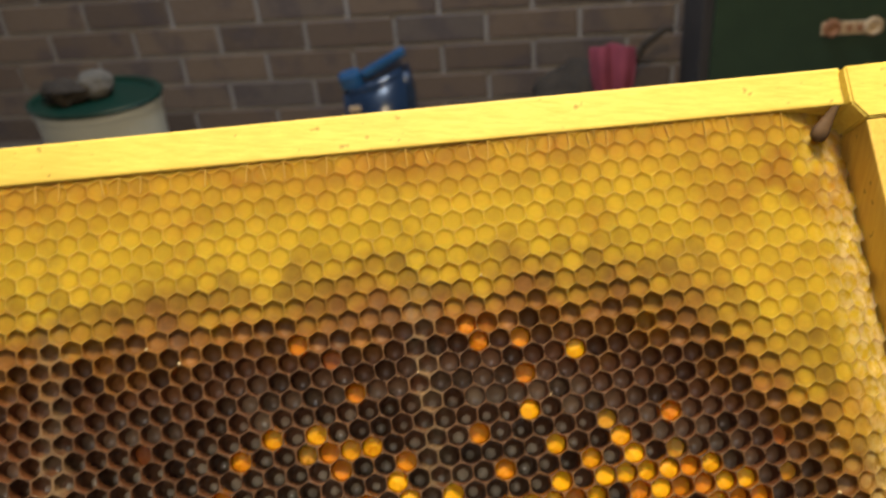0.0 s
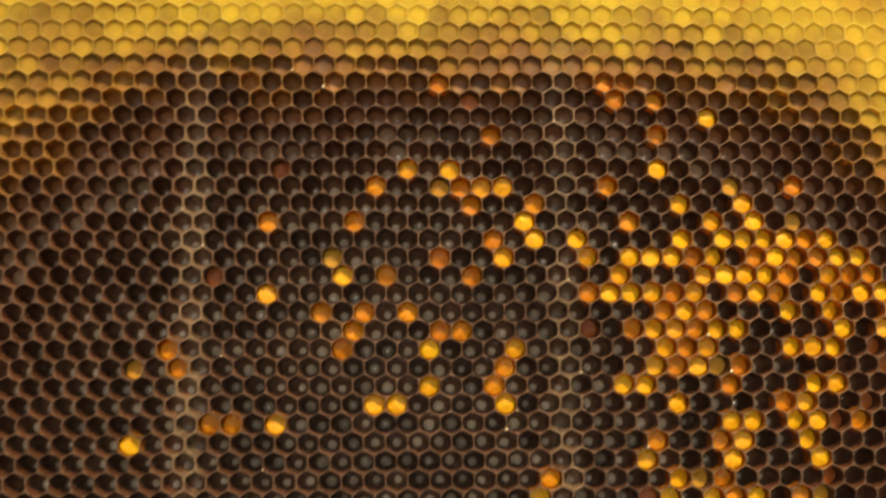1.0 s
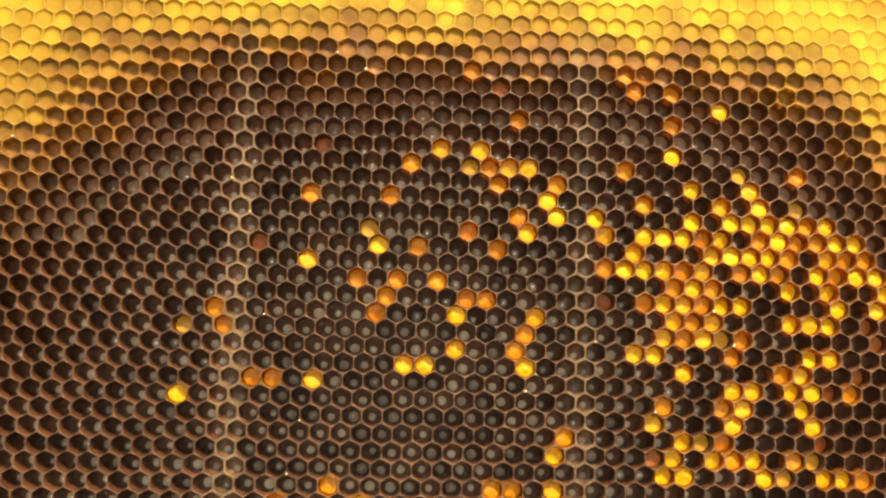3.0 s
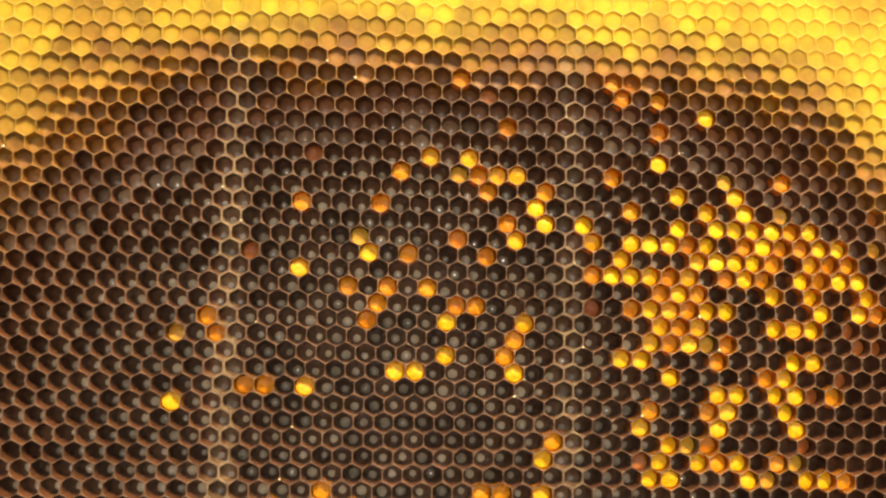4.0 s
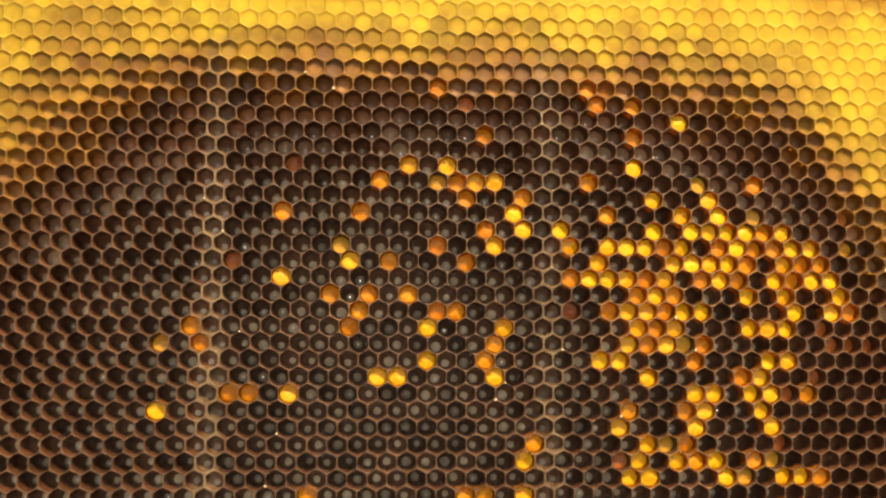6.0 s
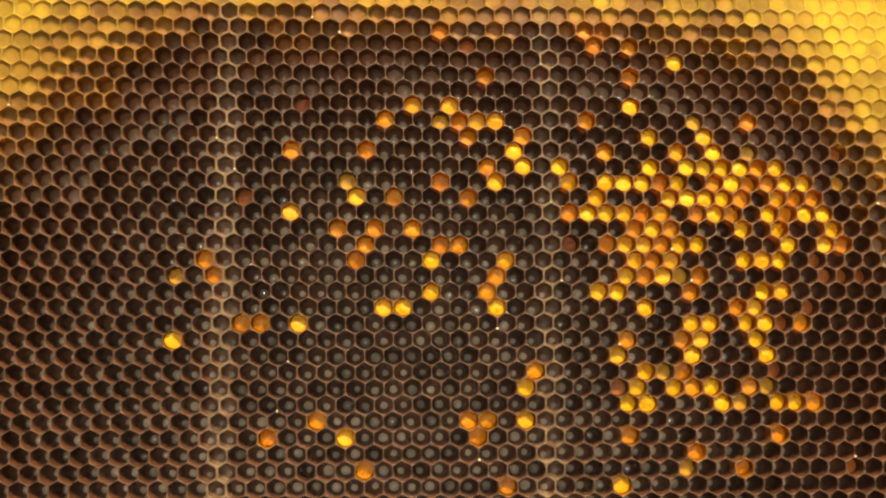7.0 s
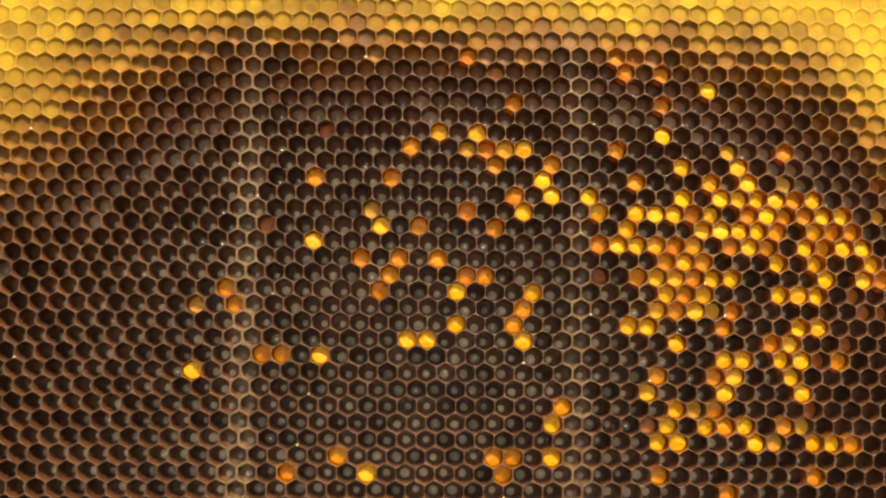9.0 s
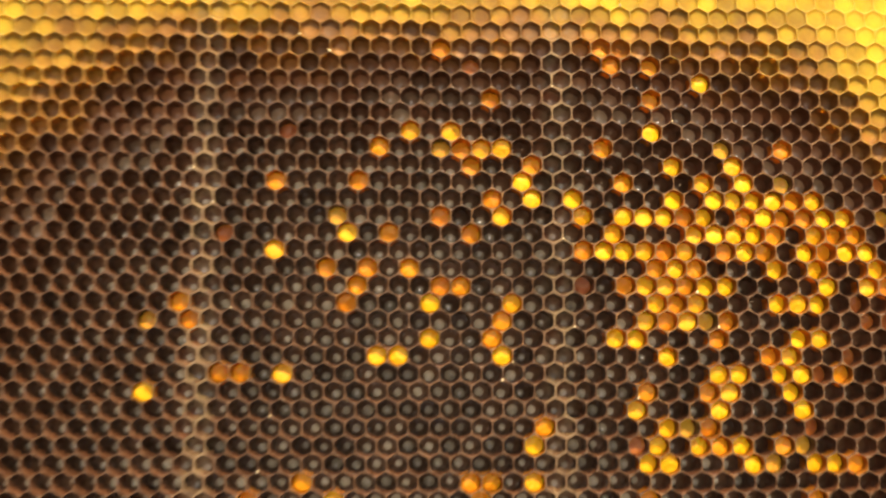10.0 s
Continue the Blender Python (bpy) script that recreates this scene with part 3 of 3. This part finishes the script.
# Crumbs of broken wax caught on the rims.
crumb_meshes = []
for n in range(4):
    bm = bmesh.new()
    bmesh.ops.create_icosphere(bm, subdivisions=1, radius=0.00048)
    for v in bm.verts:
        v.co *= 1 + 0.6 * noise.noise(v.co * 3000 + Vector((n, 0, 0)))
    crumb_meshes.append(mesh_of("wax_crumb", bm, CRUMB))
for n in range(26):
    i, j = rng.randrange(-44, 56), rng.randrange(-24, 8)
    x, z = (i + (i + j) % 2) * PITCH / 2, (j + 0.667) * ROW_H
    ob = new("wax_crumb", crumb_meshes[n % 4])
    ob.parent = comb
    ob.matrix_world = COMB @ pose(x, sink(x, z) - 0.0001, z, 90 * n, 37 * n, 0) @ Matrix.Scale(rng.uniform(0.5, 0.95), 4)

# A lump of propolis drawn out from the upper corner, in the shade of the bar.
drip = lathe(((0.0, -0.0125), (0.0008, -0.012), (0.0012, -0.006), (0.0020, -0.001), (0.0027, 0.0025), (0.0025, 0.0045), (0.0014, 0.0058), (0.0, 0.0062)), COMB @ pose(0.1530, 0.001, 0.0648, 0, -140, 0) @ Matrix.Scale(0.86, 4), 16)
part("propolis_drip", drip, PROPOLIS, hive_frame, "dark brown lump of propolis", smooth=True)

# ---- an easel that carries the frame ----
easel = empty("easel", Matrix.Translation((COMB.translation.x, COMB.translation.y, 0.0)), "rough wooden easel on the concrete floor carrying the hive frame", "easel")
part("back_board", box((LEFT + 0.03, 0.031, BOTTOM - 0.03), (RIGHT - 0.03, 0.047, 0.04), 0.001, COMB), OLD_WOOD, easel)
part("ledge", box((LEFT - 0.01, -0.010, BOTTOM - 0.0265), (RIGHT + 0.01, 0.047, BOTTOM - 0.0105), 0.001, COMB), OLD_WOOD, easel)
for x, z in ((LEFT + 0.05, BOTTOM - 0.015), (RIGHT - 0.05, BOTTOM - 0.015), (LEFT + 0.05, 0.02), (RIGHT - 0.05, 0.02)):
    foot = COMB @ Vector((x, 0.040, z))
    part("leg", box((foot.x - 0.012, foot.y - 0.012, 0.0), (foot.x + 0.012, foot.y + 0.012, foot.z), 0.001), OLD_WOOD, easel)

# ---- things by the brick wall ----


def bucket(x, y):
    ob = empty("bucket", pose(x, y, 0), "white plastic bucket with a green lid on the floor", "bucket")
    m = pose(x, y, 0) @ Matrix.Diagonal((0.93, 0.73, 1.066, 1.0))
    part("body", lathe(((0.0, 0.004), (0.125, 0.0), (0.128, 0.006), (0.150, 0.335), (0.154, 0.337), (0.154, 0.349), (0.150, 0.351), (0.0, 0.351)), m), WHITE_PLASTIC, ob, smooth=False)
    part("lid", lathe(((0.0, 0.3535), (0.140, 0.3535), (0.144, 0.361), (0.158, 0.361), (0.160, 0.359), (0.160, 0.354), (0.156, 0.352), (0.0, 0.352)), m), GREEN_PLASTIC, ob, "dark green plastic lid")
    return ob


BX, BY = -0.965, 1.63
bucket(BX, BY)
tagged(part("glove", crumpled(0.050, (1.25, 0.8, 0.5), pose(BX - 0.055, BY - 0.01, 0.400, 0, 0, -25), 8.1, 0.28), BROWN_CLOTH, None, smooth=True), "dark brown crumpled work glove lying on the bucket lid", "glove")
tagged(part("rag", crumpled(0.043, (0.9, 0.8, 0.75), pose(BX + 0.005, BY + 0.01, 0.405, 0, 0, 20), 2.3, 0.12), GREY_RAG, None, smooth=True), "crumpled pale grey rag lying on the bucket lid", "rag")


def canister(m):
    """A canister with a sloping shoulder, a carrying handle on top and a capped spout."""
    ob = empty("canister", m, "glossy blue-black plastic canister by the brick wall", "canister")
    bm = bmesh.new()
    edge = [(-0.088, 0.0), (0.088, 0.0), (0.094, 0.24), (0.078, 0.298), (-0.022, 0.255), (-0.086, 0.252)]
    front = [bm.verts.new((x, -0.06, z)) for x, z in edge]
    back = [bm.verts.new((x, 0.06, z)) for x, z in edge]
    bm.faces.new(front), bm.faces.new(back[::-1])
    for k in range(6):
        bm.faces.new((front[k], back[k], back[(k + 1) % 6], front[(k + 1) % 6]))
    bmesh.ops.recalc_face_normals(bm, faces=bm.faces)
    bmesh.ops.bevel(bm, geom=bm.edges[:], offset=0.016, segments=4, affect="EDGES")
    bmesh.ops.transform(bm, matrix=m, verts=bm.verts)
    part("body", bm, BLUE_BLACK, ob, smooth=True)
    part("cap", lathe(((0.0, 0.0), (0.030, 0.0), (0.030, 0.030), (0.026, 0.036), (0.0, 0.037)), m @ pose(-0.062, 0, 0.250, 0, -10, 0), 24), BLUE_HIGHLIGHT, ob)
    part("handle", box((-0.062, -0.014, 0.0), (0.062, 0.014, 0.022), 0.008, m @ pose(0.026, 0, 0.292, 0, -26, 0), 3), BLUE_HIGHLIGHT, ob, smooth=True)
    part("tag", box((-0.074, -0.064, 0.205), (-0.045, -0.0605, 0.219), 0.001, m), PLATE_WOOD, ob, "small pale tag")
    return ob


canister(pose(-0.412, 1.98, 0.0, 0, 0, 8))

tagged(part("sack", crumpled(0.15, (1.05, 0.7, 0.80), pose(0.11, 2.06, 0.112), 5.2, 0.28), BROWN_CLOTH, None, smooth=True), "dark brown crumpled sack against the brick wall", "sack")


def draped_cloth(x0, x1, y, z0, z1, seed):
    """A cloth that hangs in folds, narrowing downwards, with a thickness of its own."""
    bm = bmesh.new()
    nu, nv = 28, 30
    grid = []
    for b in range(nv + 1):
        v = b / nv
        half = (x1 - x0) / 2 * (1.0 - 0.45 * v + 0.06 * math.sin(7 * v))
        line = []
        for a in range(nu + 1):
            u = 2 * a / nu - 1
            fold = 0.010 * math.sin(6.5 * u + seed + 1.5 * v) + 0.008 * noise.noise(Vector((u * 2, v * 3, seed)))
            line.append(bm.verts.new(((x0 + x1) / 2 + half * u + 0.012 * v, y + fold + 0.045 * (1 - v) ** 3, z1 + (z0 - z1) * v - 0.012 * u * u)))
        grid.append(line)
    for r0, r1 in zip(grid, grid[1:]):
        for a in range(nu):
            bm.faces.new((r0[a], r0[a + 1], r1[a + 1], r1[a]))
    bmesh.ops.recalc_face_normals(bm, faces=bm.faces)
    bmesh.ops.solidify(bm, geom=bm.faces[:], thickness=0.004)
    return bm


tagged(part("cloth", draped_cloth(0.115, 0.225, 1.935, 0.10, 0.322, 1.3), PINK_CLOTH, None, smooth=True), "faded pink cloth draped over the brown sack", "cloth")


def stick(points, radius):
    """A thin bent rod along a few bends."""
    bm = bmesh.new()
    rings = []
    for k, p in enumerate(points):
        p = Vector(p)
        way = (Vector(points[min(k + 1, len(points) - 1)]) - Vector(points[max(k - 1, 0)])).normalized()
        side = way.cross(Vector((0, 1, 0))).normalized()
        other = way.cross(side)
        rings.append([bm.verts.new(p + radius * (side * math.cos(a) + other * math.sin(a))) for a in (2 * math.pi * n / 10 for n in range(10))])
    for a, b in zip(rings, rings[1:]):
        for n in range(10):
            bm.faces.new((a[n], a[(n + 1) % 10], b[(n + 1) % 10], b[n]))
    bm.faces.new(rings[0]), bm.faces.new(rings[-1])
    bmesh.ops.recalc_face_normals(bm, faces=bm.faces)
    return bm


tagged(part("branch", stick([(0.20, 2.14, 0.0), (0.235, 2.14, 0.20), (0.265, 2.13, 0.265), (0.315, 2.13, 0.305), (0.335, 2.13, 0.30)], 0.010), BROWN_CLOTH, None, smooth=True), "thin bent brown branch leaning by the sack", "branch")

cabinet = empty("cabinet", pose(0.7, 1.95, 0), "dark green painted wooden cabinet against the brick wall", "cabinet")
part("body", box((0.372, 1.955, 0.0), (1.25, 2.215, 1.45), 0.004), SHADED_SIDE, cabinet, "dark carcass with its side's shade painted in")
door = part("door", box((0.395, 1.930, 0.06), (1.24, 1.953, 1.44), 0.003), GREEN_PAINT, cabinet, "dark green painted door")
plate = part("plate", box((0.630, 1.924, 0.337), (0.762, 1.9295, 0.367), 0.002), PLATE_WOOD, door, "small worn wooden plate with rusty marks")
for x, r in ((0.652, 0.020), (0.740, 0.021)):
    part("boss", lathe(((0.0, 0.0), (r, 0.0), (r, 0.006), (r * 0.7, 0.009), (r * 0.45, 0.005), (0.0, 0.005)), pose(x, 1.924, 0.355, 90, 0, 0), 20), RUST_PAINT if r < 0.0205 else PLATE_WOOD, door)
for x in (0.690, 0.712):
    part("bar", box((x - 0.007, 1.9215, 0.345), (x + 0.007, 1.9238, 0.361), 0.001), RUST_PAINT, door)

# ---- the bricks ----


def brick_shape(width):
    w, h, c = width / 2 - 0.006, BRICK_H / 2 - 0.006, 0.003
    ring = [(-1, -1), (1, -1), (1, 1), (-1, 1)]
    verts = [(a * w, 0.03, b * h) for a, b in ring] + [(a * w, c, b * h) for a, b in ring] + [(a * (w - c), 0.0, b * (h - c)) for a, b in ring]
    faces = [(8, 9, 10, 11)]
    for n in (0, 4):
        faces += [(n + k, n + (k + 1) % 4, n + 4 + (k + 1) % 4, n + 4 + k) for k in range(4)]
    return verts, faces


def brick_mesh(name, verts, faces):
    me = bpy.data.meshes.new(name)
    me.from_pydata(verts, [], faces)
    me.materials.append(BRICK)
    me.update()
    return me


whole = brick_shape(BRICK_W)
whole_mesh = brick_mesh("brick", *whole)
far_v, far_f = [], []
rng = random.Random(11)
for r in range(-4, 26):
    z = JOINT_Z - (r - 20.5) * BRICK_H
    for c in range(-8, 14):
        x = JOINT_X + (c + (0.0 if r % 2 else 0.5) + 0.5) * BRICK_W
        if not (X0 + 0.13 < x < X1 - 0.13 and 0.04 < z < HIGH - 0.04):
            continue
        y = WALL_Y + rng.uniform(-0.0025, 0.001)
        if x < 0.62 and z < 1.15:
            ob = new("brick", whole_mesh)
            ob.parent = wall
            ob.location = (x, y, z)
        else:
            base = len(far_v)
            far_v += [(x + a, y + b, z + d) for a, b, d in whole[0]]
            far_f += [tuple(base + k for k in f) for f in whole[1]]
brickwork = new("brickwork", brick_mesh("brickwork", far_v, far_f))
brickwork.parent = wall
tagged(brickwork, "brown clinker bricks of the upper wall", kind="stuff")
